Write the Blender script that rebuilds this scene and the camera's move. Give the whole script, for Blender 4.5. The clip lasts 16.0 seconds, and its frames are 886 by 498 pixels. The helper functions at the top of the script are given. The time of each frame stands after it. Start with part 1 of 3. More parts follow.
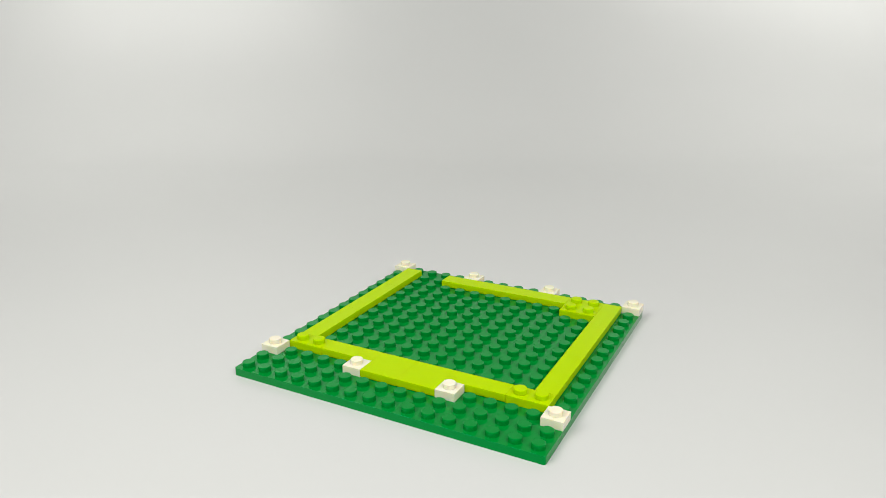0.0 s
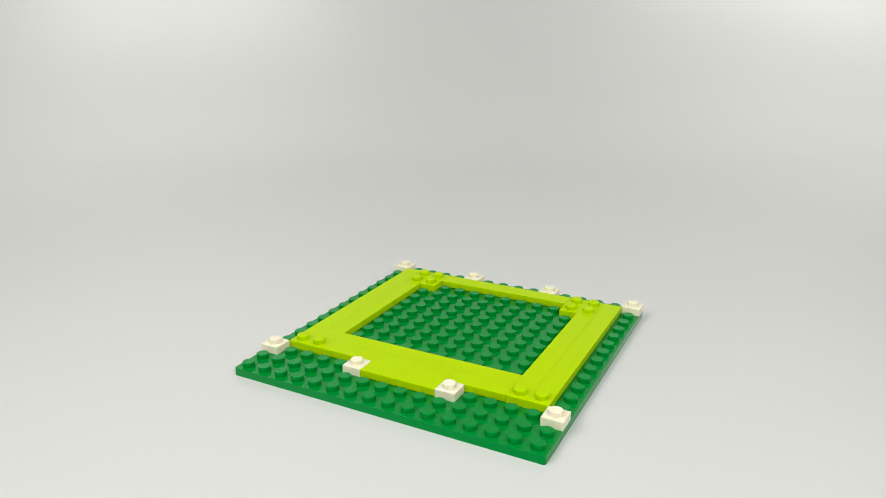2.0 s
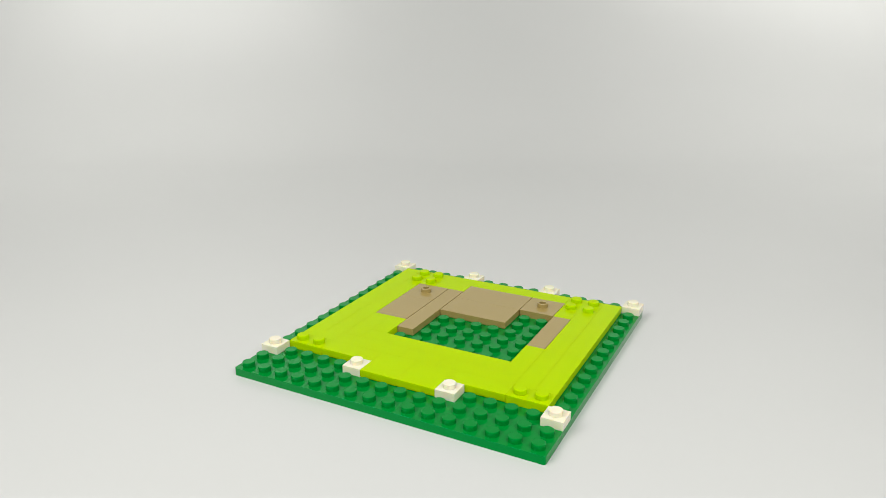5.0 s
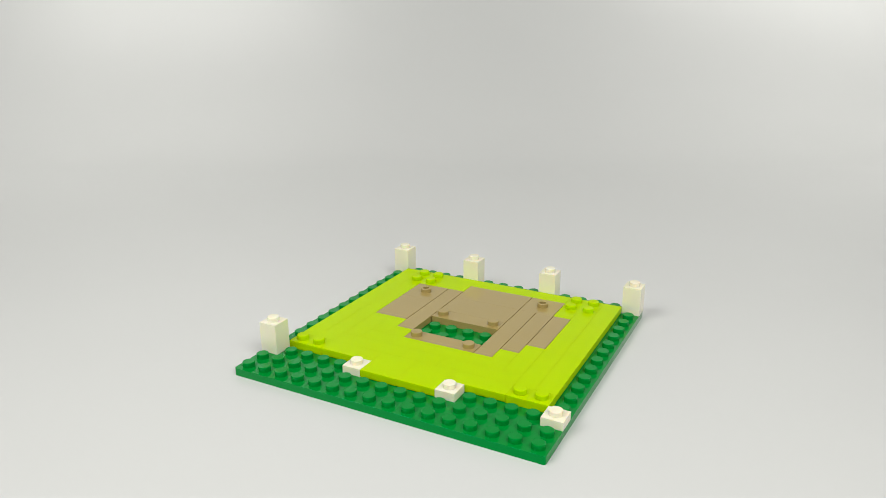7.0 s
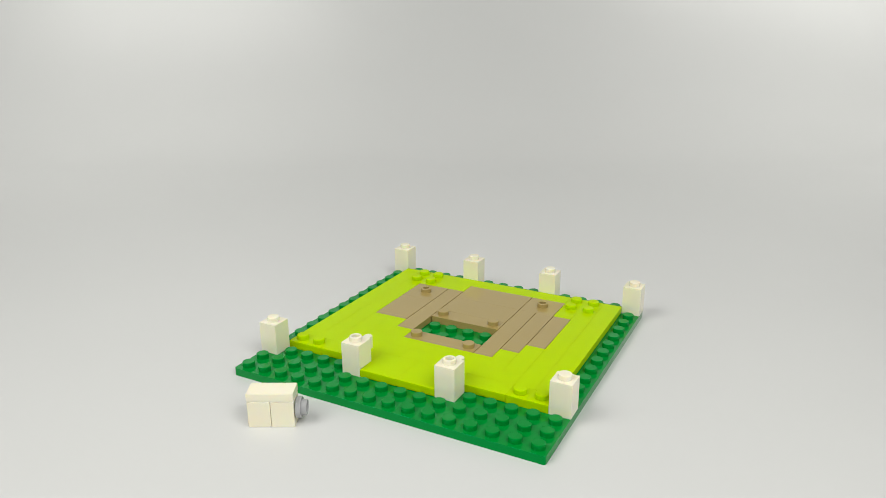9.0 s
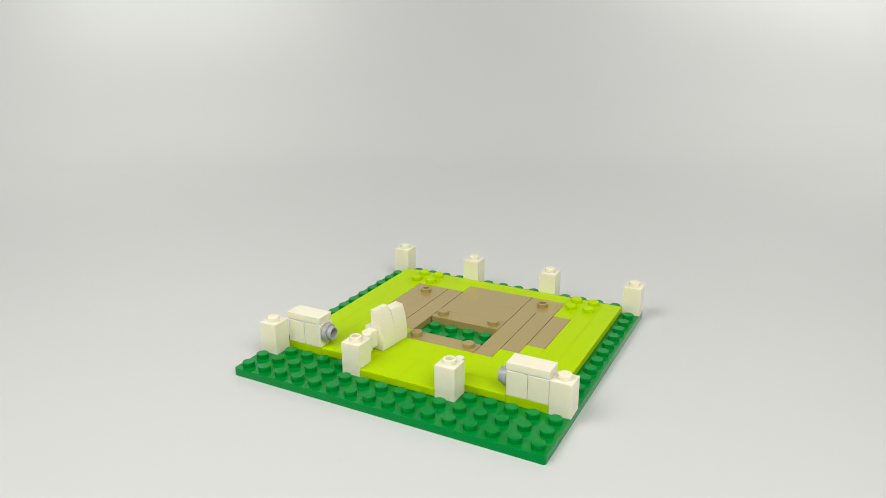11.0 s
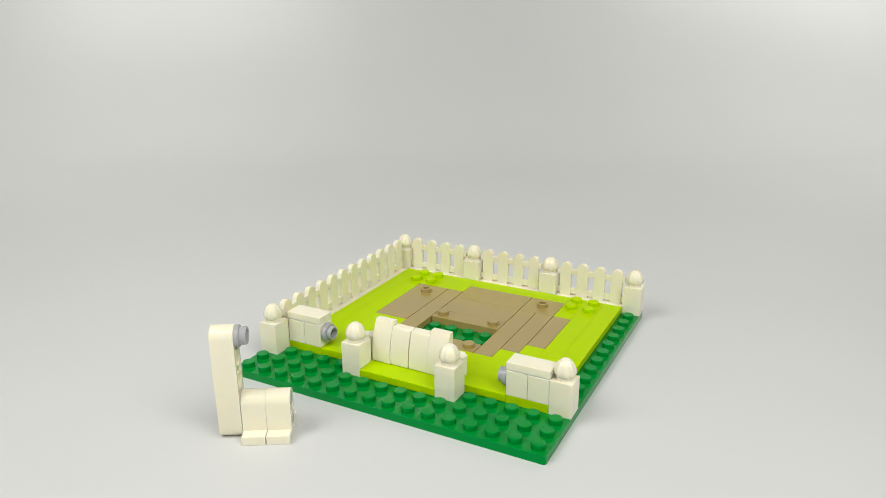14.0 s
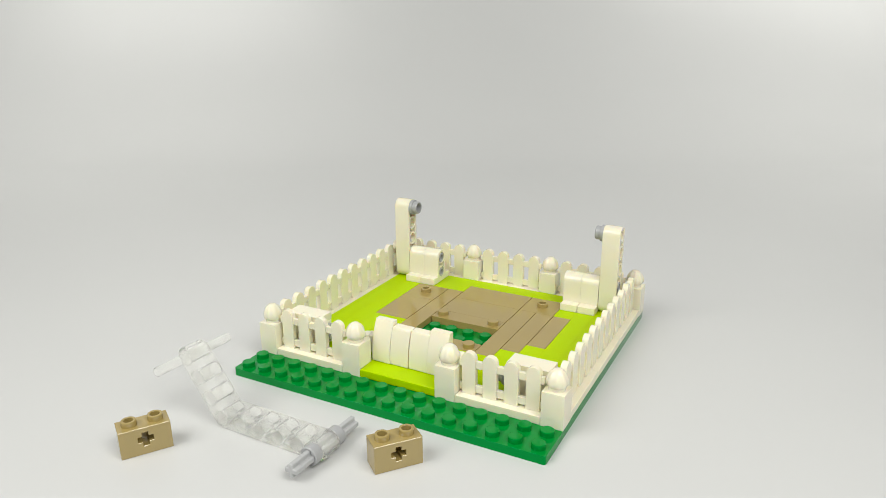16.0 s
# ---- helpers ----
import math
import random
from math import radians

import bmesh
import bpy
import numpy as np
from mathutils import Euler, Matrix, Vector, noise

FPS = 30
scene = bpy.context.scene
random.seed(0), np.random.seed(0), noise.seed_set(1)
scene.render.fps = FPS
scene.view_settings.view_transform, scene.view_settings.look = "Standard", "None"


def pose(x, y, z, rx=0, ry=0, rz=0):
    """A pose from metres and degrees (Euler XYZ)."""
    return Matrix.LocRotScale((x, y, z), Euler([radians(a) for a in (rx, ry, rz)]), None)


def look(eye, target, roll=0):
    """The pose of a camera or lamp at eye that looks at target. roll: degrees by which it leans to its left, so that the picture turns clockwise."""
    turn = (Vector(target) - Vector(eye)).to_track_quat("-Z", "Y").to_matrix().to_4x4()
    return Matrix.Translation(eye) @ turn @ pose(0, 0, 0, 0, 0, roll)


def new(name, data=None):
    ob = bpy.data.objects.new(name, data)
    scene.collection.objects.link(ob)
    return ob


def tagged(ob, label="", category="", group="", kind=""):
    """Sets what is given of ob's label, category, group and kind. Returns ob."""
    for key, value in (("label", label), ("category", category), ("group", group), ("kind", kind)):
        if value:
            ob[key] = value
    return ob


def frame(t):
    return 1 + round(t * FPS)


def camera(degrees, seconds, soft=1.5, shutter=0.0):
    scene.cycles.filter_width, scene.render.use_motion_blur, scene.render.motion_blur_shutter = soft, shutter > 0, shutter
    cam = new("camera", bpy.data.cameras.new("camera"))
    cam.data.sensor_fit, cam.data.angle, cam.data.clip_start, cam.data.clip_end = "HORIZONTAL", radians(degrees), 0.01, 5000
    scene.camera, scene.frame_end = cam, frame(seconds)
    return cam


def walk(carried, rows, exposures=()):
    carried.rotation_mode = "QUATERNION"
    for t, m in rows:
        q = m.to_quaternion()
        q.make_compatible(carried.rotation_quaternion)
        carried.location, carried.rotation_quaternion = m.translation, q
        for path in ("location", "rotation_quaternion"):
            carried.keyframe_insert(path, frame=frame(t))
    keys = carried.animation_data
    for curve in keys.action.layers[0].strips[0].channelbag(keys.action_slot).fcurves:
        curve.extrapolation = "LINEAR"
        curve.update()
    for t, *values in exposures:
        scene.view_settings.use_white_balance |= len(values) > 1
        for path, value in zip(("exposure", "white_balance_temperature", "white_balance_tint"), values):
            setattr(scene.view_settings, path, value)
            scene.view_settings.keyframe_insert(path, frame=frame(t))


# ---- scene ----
cam = camera(63.06, 16.0, 0.85)
EYE = (0.12600, -0.24782, 0.13607)
VIEW = pose(*EYE, 71.367, 0.35, 27.868)
walk(cam, [(0.0, VIEW), (16.0, VIEW)],
     [(0.0, -0.04), (6.5, -0.06), (9.0, -0.13), (11.5, -0.06), (12.5, -0.10), (14.5, -0.13), (15.5, -0.12), (16.0, -0.07)])

# ---- light: a room's soft daylight and two large softboxes over the table ----
world = bpy.data.worlds.new("room_light")
scene.world = world
world.use_nodes = True
world.node_tree.nodes["Background"].inputs[0].default_value = (0.93, 0.97, 0.98, 1)
world.node_tree.nodes["Background"].inputs[1].default_value = 0.17


def softbox(name, eye, target, sx, sy, watts, spread=180, colour=(0.997, 0.985, 0.947)):
    data = bpy.data.lights.new(name, "AREA")
    data.shape, data.size, data.size_y, data.energy, data.color = "RECTANGLE", sx, sy, watts, colour
    data.spread = radians(spread)
    ob = new(name, data)
    ob.matrix_world = look(eye, target)
    return ob


# two hang in front to either side, two smaller ones over the back corners of the sweep
softbox("softbox_lamp", (-0.24, -0.48, 0.55), (0.02, -0.21, 0.02), 0.46, 0.46, 2.3, 135)
softbox("softbox_lamp", (0.43, -0.27, 0.55), (0.06, -0.18, 0.02), 0.46, 0.46, 2.45, 135)
softbox("strip_lamp", (-0.52, 0.10, 0.42), (-0.66, 0.36, 0.12), 0.44, 0.24, 1.25)
softbox("strip_lamp", (0.34, 0.50, 0.42), (0.08, 0.78, 0.14), 0.44, 0.24, 1.75)

# ---- materials ----


def plastic(name, colour, rough=0.16, vary=0.02, gloss=0.4, sheen=(1, 1, 1)):
    """Moulded toy plastic: fine waviness, faint tone changes from piece to piece, small scuffs in the gloss."""
    m = bpy.data.materials.new(name)
    m.use_nodes = True
    nt = m.node_tree
    bsdf = nt.nodes["Principled BSDF"]
    bsdf.inputs["IOR"].default_value, bsdf.inputs["Specular IOR Level"].default_value = 1.5, gloss
    bsdf.inputs["Specular Tint"].default_value = (*sheen, 1)
    co = nt.nodes.new("ShaderNodeTexCoord")
    info = nt.nodes.new("ShaderNodeObjectInfo")
    big = nt.nodes.new("ShaderNodeTexNoise")
    big.inputs["Scale"].default_value, big.inputs["Detail"].default_value = 90, 3
    fine = nt.nodes.new("ShaderNodeTexNoise")
    fine.inputs["Scale"].default_value, fine.inputs["Detail"].default_value = 1400, 4
    nt.links.new(co.outputs["Object"], big.inputs["Vector"])
    nt.links.new(co.outputs["Object"], fine.inputs["Vector"])
    hsv = nt.nodes.new("ShaderNodeHueSaturation")
    hsv.inputs["Color"].default_value = (*colour, 1)
    mix = nt.nodes.new("ShaderNodeMath")
    mix.operation = "MULTIPLY_ADD"
    mix.inputs[1].default_value, mix.inputs[2].default_value = vary, 1 - vary
    add = nt.nodes.new("ShaderNodeMath")
    nt.links.new(info.outputs["Random"], add.inputs[0])
    nt.links.new(big.outputs["Fac"], add.inputs[1])
    nt.links.new(add.outputs[0], mix.inputs[0])
    nt.links.new(mix.outputs[0], hsv.inputs["Value"])
    nt.links.new(hsv.outputs["Color"], bsdf.inputs["Base Color"])
    rr = nt.nodes.new("ShaderNodeMapRange")
    rr.inputs["From Min"].default_value, rr.inputs["From Max"].default_value = 0.35, 0.7
    rr.inputs["To Min"].default_value, rr.inputs["To Max"].default_value = rough * 0.8, rough * 1.4
    nt.links.new(fine.outputs["Fac"], rr.inputs["Value"])
    nt.links.new(rr.outputs[0], bsdf.inputs["Roughness"])
    bump = nt.nodes.new("ShaderNodeBump")
    bump.inputs["Strength"].default_value, bump.inputs["Distance"].default_value = 0.12, 0.0001
    nt.links.new(big.outputs["Fac"], bump.inputs["Height"])
    nt.links.new(bump.outputs[0], bsdf.inputs["Normal"])
    return m


GREEN = plastic("green_plastic", (0.0, 0.215, 0.026), 0.06, 0.02, 0.42, (0.0, 1.0, 0.6))
LIME = plastic("lime_plastic", (0.42, 0.62, 0.0), 0.18, 0.004, 0.06, (0.8, 1.0, 0.05))
WHITE = plastic("cream_white_plastic", (0.83, 0.785, 0.61), 0.14, 0.01, 0.45)
TAN = plastic("dark_tan_plastic", (0.36, 0.27, 0.09), 0.08, 0.02, 1.0)
for _m, _w, _r, _s in ((WHITE, 0.35, (1.0, 0.75, 0.35), 0.0016), (LIME, 0.45, (0.75, 1.0, 0.03), 0.003)):
    _b = _m.node_tree.nodes["Principled BSDF"]
    _b.inputs["Subsurface Weight"].default_value, _b.inputs["Subsurface Radius"].default_value = _w, _r
    _b.inputs["Subsurface Scale"].default_value = _s
GREY = plastic("light_grey_plastic", (0.38, 0.385, 0.39), 0.2)
PALE = plastic("pale_grey_plastic", (0.44, 0.445, 0.445), 0.3)

CLEAR = bpy.data.materials.new("clear_plastic")
CLEAR.use_nodes = True
_b = CLEAR.node_tree.nodes["Principled BSDF"]
_b.inputs["Base Color"].default_value = (0.99, 0.99, 0.965, 1)
_b.inputs["Transmission Weight"].default_value = 0.82
_b.inputs["Roughness"].default_value = 0.16
_b.inputs["IOR"].default_value = 1.12

PAPER = bpy.data.materials.new("white_sweep_paper")
PAPER.use_nodes = True
_n = PAPER.node_tree
_b = _n.nodes["Principled BSDF"]
_b.inputs["Roughness"].default_value = 0.36
_co = _n.nodes.new("ShaderNodeTexCoord")
_t1 = _n.nodes.new("ShaderNodeTexNoise")
_t1.inputs["Scale"].default_value, _t1.inputs["Detail"].default_value = 6, 4
_t2 = _n.nodes.new("ShaderNodeTexNoise")
_t2.inputs["Scale"].default_value, _t2.inputs["Detail"].default_value = 900, 3
_cr = _n.nodes.new("ShaderNodeMapRange")
_cr.data_type = "FLOAT_VECTOR"
_cr.inputs[9].default_value, _cr.inputs[10].default_value = (0.585, 0.59, 0.578), (0.615, 0.62, 0.608)
_bp = _n.nodes.new("ShaderNodeBump")
_bp.inputs["Strength"].default_value, _bp.inputs["Distance"].default_value = 0.1, 0.0001
for _t in (_t1, _t2):
    _n.links.new(_co.outputs["Object"], _t.inputs["Vector"])
_n.links.new(_t1.outputs["Fac"], _cr.inputs[6])
_n.links.new(_cr.outputs[1], _b.inputs["Base Color"])
_n.links.new(_t2.outputs["Fac"], _bp.inputs["Height"])
_n.links.new(_bp.outputs[0], _b.inputs["Normal"])

# ---- shapes ----
S, PH, BH = 0.008, 0.0032, 0.0096      # stud pitch, plate height, brick height
MM = 0.001


def mesh(name, bm, material, sharp=21):
    """A mesh from a bmesh, smooth but for its sharp edges."""
    bmesh.ops.recalc_face_normals(bm, faces=bm.faces)
    me = bpy.data.meshes.new(name)
    bm.to_mesh(me)
    bm.free()
    me.materials.append(material)
    for p in me.polygons:
        p.use_smooth = True
    me.set_sharp_from_angle(angle=radians(sharp))
    return me


def part(name, me, parent, m=None, label=""):
    ob = new(name, me)
    ob.parent = parent
    if m is not None:
        ob.matrix_basis = m
    return tagged(ob, label)


def block(bm, x0, y0, z0, x1, y1, z1, bevel=0.15 * MM):
    """A box with softened edges."""
    made = bmesh.ops.create_cube(bm, size=1.0)["verts"]
    for v in made:
        v.co = Vector((x0 if v.co.x < 0 else x1, y0 if v.co.y < 0 else y1, z0 if v.co.z < 0 else z1))
    if bevel:
        edges = list({e for v in made for e in v.link_edges})
        bmesh.ops.bevel(bm, geom=edges, offset=bevel, segments=2, affect="EDGES", profile=0.5)
    return bm


def lathe(bm, profile, seg=24, m=None):
    """A turned body from (radius, height) pairs; ends at radius 0 are closed to a point."""
    rings = []
    for r, z in profile:
        if r <= 0:
            rings.append([bm.verts.new((0, 0, z))])
        else:
            rings.append([bm.verts.new((r * math.cos(2 * math.pi * k / seg), r * math.sin(2 * math.pi * k / seg), z)) for k in range(seg)])
    for a, b in zip(rings, rings[1:]):
        for k in range(seg):
            n = (k + 1) % seg
            if len(a) == 1 and len(b) == 1:
                continue
            if len(a) == 1:
                bm.faces.new((a[0], b[k], b[n]))
            elif len(b) == 1:
                bm.faces.new((a[k], a[n], b[0]))
            else:
                bm.faces.new((a[k], a[n], b[n], b[k]))
    if m is not None:
        bmesh.ops.transform(bm, matrix=m, verts=[v for ring in rings for v in ring])
    return bm


def slab(bm, outline, holes, depth, m=None, bevel=0.15 * MM):
    """An outline in x and z with holes through it, as thick as depth along y (from -depth/2 to depth/2)."""
    tmp = bmesh.new()
    edges = []
    for loop in [outline, *holes]:
        vs = [tmp.verts.new((x, -depth / 2, z)) for x, z in loop]
        edges += [tmp.edges.new((vs[k], vs[(k + 1) % len(vs)])) for k in range(len(vs))]
    faces = bmesh.ops.triangle_fill(tmp, use_beauty=True, use_dissolve=False, edges=edges)["geom"]
    faces = [f for f in faces if isinstance(f, bmesh.types.BMFace)]
    grown = bmesh.ops.extrude_face_region(tmp, geom=faces, use_keep_orig=True)["geom"]
    bmesh.ops.translate(tmp, vec=(0, depth, 0), verts=[v for v in grown if isinstance(v, bmesh.types.BMVert)])
    bmesh.ops.recalc_face_normals(tmp, faces=tmp.faces)
    if bevel:
        rim = [e for e in tmp.edges if len(e.link_faces) == 2 and e.calc_face_angle() > 1.2]
        bmesh.ops.bevel(tmp, geom=rim, offset=bevel, segments=1, affect="EDGES", clamp_overlap=True)
    me = bpy.data.meshes.new("slab")
    tmp.to_mesh(me)
    tmp.free()
    if m is not None:
        me.transform(m)
    bm.from_mesh(me)
    bpy.data.meshes.remove(me)
    return bm


def circle(cx, cz, r, seg=20):
    return [(cx + r * math.cos(2 * math.pi * k / seg), cz + r * math.sin(2 * math.pi * k / seg)) for k in range(seg)]


def rounded_bar(length, r, seg=10):
    """A bar's outline with round ends, its middle at 0, 0, along x."""
    a = length / 2 - r
    pts = [(a + r * math.cos(t), r * math.sin(t)) for t in [math.pi * (k / seg - 0.5) for k in range(seg + 1)]]
    pts += [(-a + r * math.cos(t), r * math.sin(t)) for t in [math.pi * (k / seg + 0.5) for k in range(seg + 1)]]
    return pts


def stud_mesh(material, hollow=False, seg=24):
    bm = bmesh.new()
    r, h = 2.42 * MM, 1.9 * MM
    profile = [(r, -0.05 * MM), (r, h - 0.28 * MM), (r - 0.09 * MM, h - 0.09 * MM), (r - 0.28 * MM, h)]
    if hollow:
        profile += [(1.6 * MM, h), (1.5 * MM, h - 0.15 * MM), (1.5 * MM, 0.0), (0, 0.0)]
    else:
        profile += [(0, h)]
    return mesh("stud", lathe(bm, profile, seg), material)


STUD = {}


def stud(parent, x, y, z, material, hollow=False):
    key = (material.name, hollow)
    if key not in STUD:
        STUD[key] = stud_mesh(material, hollow)
    return part("hollow_stud" if hollow else "stud", STUD[key], parent, pose(x, y, z, 0, 0, 13))


BODY = {}


def body_mesh(nx, ny, h, material, tile=False):
    """A hollow-bottomed plate or brick: roof and four walls."""
    key = (nx, ny, round(h, 5), material.name, tile)
    if key not in BODY:
        bm = bmesh.new()
        g = {"lime_plastic": 0.014, "dark_tan_plastic": 0.15}.get(material.name, 0.02) * MM
        X, Y = nx * S / 2 - g, ny * S / 2 - min(g, 0.03 * MM)
        foot = (0.35 if tile else -0.03) * MM
        block(bm, -X, -Y, foot, X, Y, h, (0.015 if material is LIME else 0.08) * MM if tile else (0.02 if material is WHITE else 0.08) * MM)
        if tile:
            block(bm, -X + 0.3 * MM, -Y + 0.3 * MM, 0, X - 0.3 * MM, Y - 0.3 * MM, foot + 0.3 * MM, 0)
        BODY[key] = mesh("body", bm, material)
    return BODY[key]


def root(name, label, category, group=""):
    return tagged(new(name), label, category, group)


# ---- where each piece stands and when it gets there ----
MOVES = []
WAIT = [0]


def lat(x, y, z, rz=0):
    """A pose by studs across and into the base plate, and height in metres."""
    return pose((x - 8) * S, (y - 8) * S, z, 0, 0, rz)


def mm(x, y, z, rz=0, rx=0, ry=0):
    return pose(x * MM, y * MM, z * MM, rx, ry, rz)


def goes(ob, *rows, rest=None):
    """The piece lies ready on the table behind the camera until its first time, then stands at each pose from its time on."""
    rows = list(rows)
    if rows[0][0] > 0:
        k = WAIT[0]
        WAIT[0] += 1
        first = rows[0][1]
        spot = Matrix.Translation((0.22 + 0.055 * (k % 12), -0.62 - 0.055 * (k // 12), rest if rest is not None else 0.0))
        rows.insert(0, (0.0, spot @ first.to_quaternion().to_matrix().to_4x4()))
    keys = []
    for k, (t, m) in enumerate(rows):
        if k:
            old = rows[k - 1][1]
            turn = old.to_quaternion().rotation_difference(m.to_quaternion()).angle
            steps = max(1, math.ceil(turn / radians(80)))
            keys.append((t - steps / FPS, old))
            for n in range(1, steps):
                half = Matrix.LocRotScale(old.translation.lerp(m.translation, n / steps), old.to_quaternion().slerp(m.to_quaternion(), n / steps), None)
                half.translation.z += 0.05
                keys.append((t - (steps - n) / FPS, half))
        keys.append((t, m))
    if keys[-1][0] < 16.0:
        keys.append((16.0, rows[-1][1]))
    ob.matrix_basis = rows[0][1]
    MOVES.append((ob, keys))
    return ob


def motions():
    for ob, keys in MOVES:
        walk(ob, keys)


# ---- table and backdrop: one sheet of white paper that sweeps up behind ----
def sweep():
    bm = bmesh.new()
    front, flat, radius, top, half = -1.6, 0.34, 0.26, 1.3, 2.2
    line = [(front, 0.0), (-0.8, 0), (-0.3, 0), (0.0, 0.0), (0.25, 0)]
    line += [(flat + radius * math.sin(a), radius * (1 - math.cos(a))) for a in [math.pi / 2 * k / 24 for k in range(25)]]
    line += [(flat + radius, top)]
    cols = [-half, -1, 0, 1, half]
    rows = [[bm.verts.new((x, y, z)) for x in cols] for y, z in line]
    for a, b in zip(rows, rows[1:]):
        for k in range(len(cols) - 1):
            bm.faces.new((a[k], a[k + 1], b[k + 1], b[k]))
    me = mesh("ground", bm, PAPER, 60)
    ob = new("ground", me)
    ob.matrix_world = pose(0, 0, 0, 0, 0, 27.868)
    return tagged(ob, "seamless white paper sweep curving up behind the table", "backdrop", kind="structure")


sweep()


# ---- the green base plate ----
def base_plate():
    ob = root("base_plate", "green studded toy building plate lying on white paper", "toy plate")
    bm = bmesh.new()
    e, r = 8 * S - 0.05 * MM, 0.9 * MM
    out = [(sx * (e - r) + r * math.cos(a), sy * (e - r) + r * math.sin(a)) for sx, sy, a0 in ((1, 1, 0), (-1, 1, 90), (-1, -1, 180), (1, -1, 270))
           for a in [radians(a0 + 15 * k) for k in range(7)]]
    slab(bm, out, [], PH, pose(0, 0, PH / 2, 90, 0, 0), 0.2 * MM)
    part("plate_body", mesh("plate_body", bm, GREEN), ob)
    for i in range(16):
        for j in range(16):
            stud(ob, (i - 7.5) * S, (j - 7.5) * S, PH, GREEN)
    return ob


base_plate()


# ---- plates, tiles and bricks ----
def tile(x0, y0, x1, y1, material, t, label):
    me = body_mesh(x1 - x0, y1 - y0, PH, material, True)
    ob = tagged(new("tile", me), label, "toy tile", "tiles on the base plate")
    return goes(ob, (t, lat((x0 + x1) / 2, (y0 + y1) / 2, PH)))


def plate(x0, y0, x1, y1, material, t, label, spots=None, hollow=False):
    ob = root("plate", label, "toy plate", "plates on the base plate")
    nx, ny = x1 - x0, y1 - y0
    part("plate_body", body_mesh(nx, ny, PH, material), ob)
    if spots is None:
        spots = [(i + 0.5, j + 0.5) for i in range(nx) for j in range(ny)]
    for x, y in spots:
        stud(ob, (x - nx / 2) * S, (y - ny / 2) * S, PH, material, hollow)
    return goes(ob, (t, lat((x0 + x1) / 2, (y0 + y1) / 2, PH)))


LT = "smooth lime green tile pressed onto the green plate"
LP = "lime green studded plate at the corner of the lawn"
TT = "glossy dark tan tile laid as a path on the plate"
# the lawn's outer ring
for b in [(1, 4, 2, 8), (1, 8, 2, 12), (1, 12, 2, 15), (3, 3, 5, 4), (5, 3, 6, 4), (6, 2, 8, 4), (8, 2, 10, 4), (10, 3, 13, 4),
          (4, 14, 8, 15), (8, 14, 12, 15), (14, 4, 15, 8), (14, 8, 15, 12), (14, 12, 15, 15)]:
    tile(*b, LIME, 0.0, LT)
plate(1, 3, 3, 4, LIME, 0.0, LP)
plate(13, 3, 15, 4, LIME, 0.0, LP)
plate(12, 13, 14, 15, LIME, 0.0, LP)
plate(2, 13, 4, 15, LIME, 0.2, LP)
# the second ring
for t, b in [(0.4, (2, 10, 3, 13)), (0.6, (2, 7, 3, 10)), (0.8, (2, 4, 3, 7)), (1.0, (3, 4, 7, 5)), (1.2, (7, 4, 9, 5)), (1.4, (9, 4, 13, 5)),
             (1.6, (13, 4, 14, 8)), (1.8, (13, 8, 14, 10)), (2.0, (13, 10, 14, 13)), (2.2, (12, 12, 13, 13)), (2.4, (4, 13, 6, 14)),
             (3.0, (3, 5, 4, 8)), (3.2, (4, 5, 8, 6)), (3.4, (8, 5, 12, 6)), (3.6, (12, 5, 13, 8)),
             (4.9, (4, 6, 5, 8)), (5.1, (5, 6, 6, 7)), (5.3, (11, 6, 12, 7))]:
    tile(*b, LIME, t, LT)
# the path
plate(3, 11, 5, 13, TAN, 2.6, "dark tan plate with a single hollow stud", [(1, 1)], True)
plate(10, 12, 12, 14, TAN, 4.0, "dark tan plate with a single hollow stud", [(1, 1)], True)
for t, b in [(2.8, (3, 8, 5, 11)), (3.8, (12, 8, 13, 12)), (4.2, (6, 12, 10, 14)), (4.4, (5, 7, 6, 13)), (4.6, (6, 10, 10, 12)),
             (5.5, (10, 6, 11, 12)), (5.7, (11, 7, 12, 12))]:
    tile(*b, TAN, t, TT)
plate(6, 9, 10, 10, TAN, 5.9, "dark tan plate with a stud at either end", [(0.5, 0.5), (3.5, 0.5)])
plate(6, 6, 10, 7, TAN, 6.1, "dark tan plate with a stud at either end", [(0.5, 0.5), (3.5, 0.5)])

# ---- corner and gate posts ----
POSTS = [(0, 15, 6.3), (5, 15, 6.4), (10, 15, 6.6), (15, 15, 6.8), (0, 2, 7.0), (5, 2, 7.4), (10, 2, 7.8), (15, 2, 8.0)]


def post_rows(x, y, z, t):
    if (x, y) == (15, 2):
        rows = [(t, lat(15.5, 2.5, z)), (8.2, lat(15.5, 3.5, z)), (15.2, lat(15.5, 2.5, z))]
        return [r for r in rows if r[0] >= t]
    return [(t, lat(x + 0.5, y + 0.5, z))]


def small_plate(x, y):
    ob = root("small_plate", "small cream white plate with one stud on the green plate", "toy plate", "bases of the posts")
    part("plate_body", body_mesh(1, 1, PH, WHITE), ob)
    stud(ob, 0, 0, PH, WHITE)
    goes(ob, *post_rows(x, y, PH, 0.0))


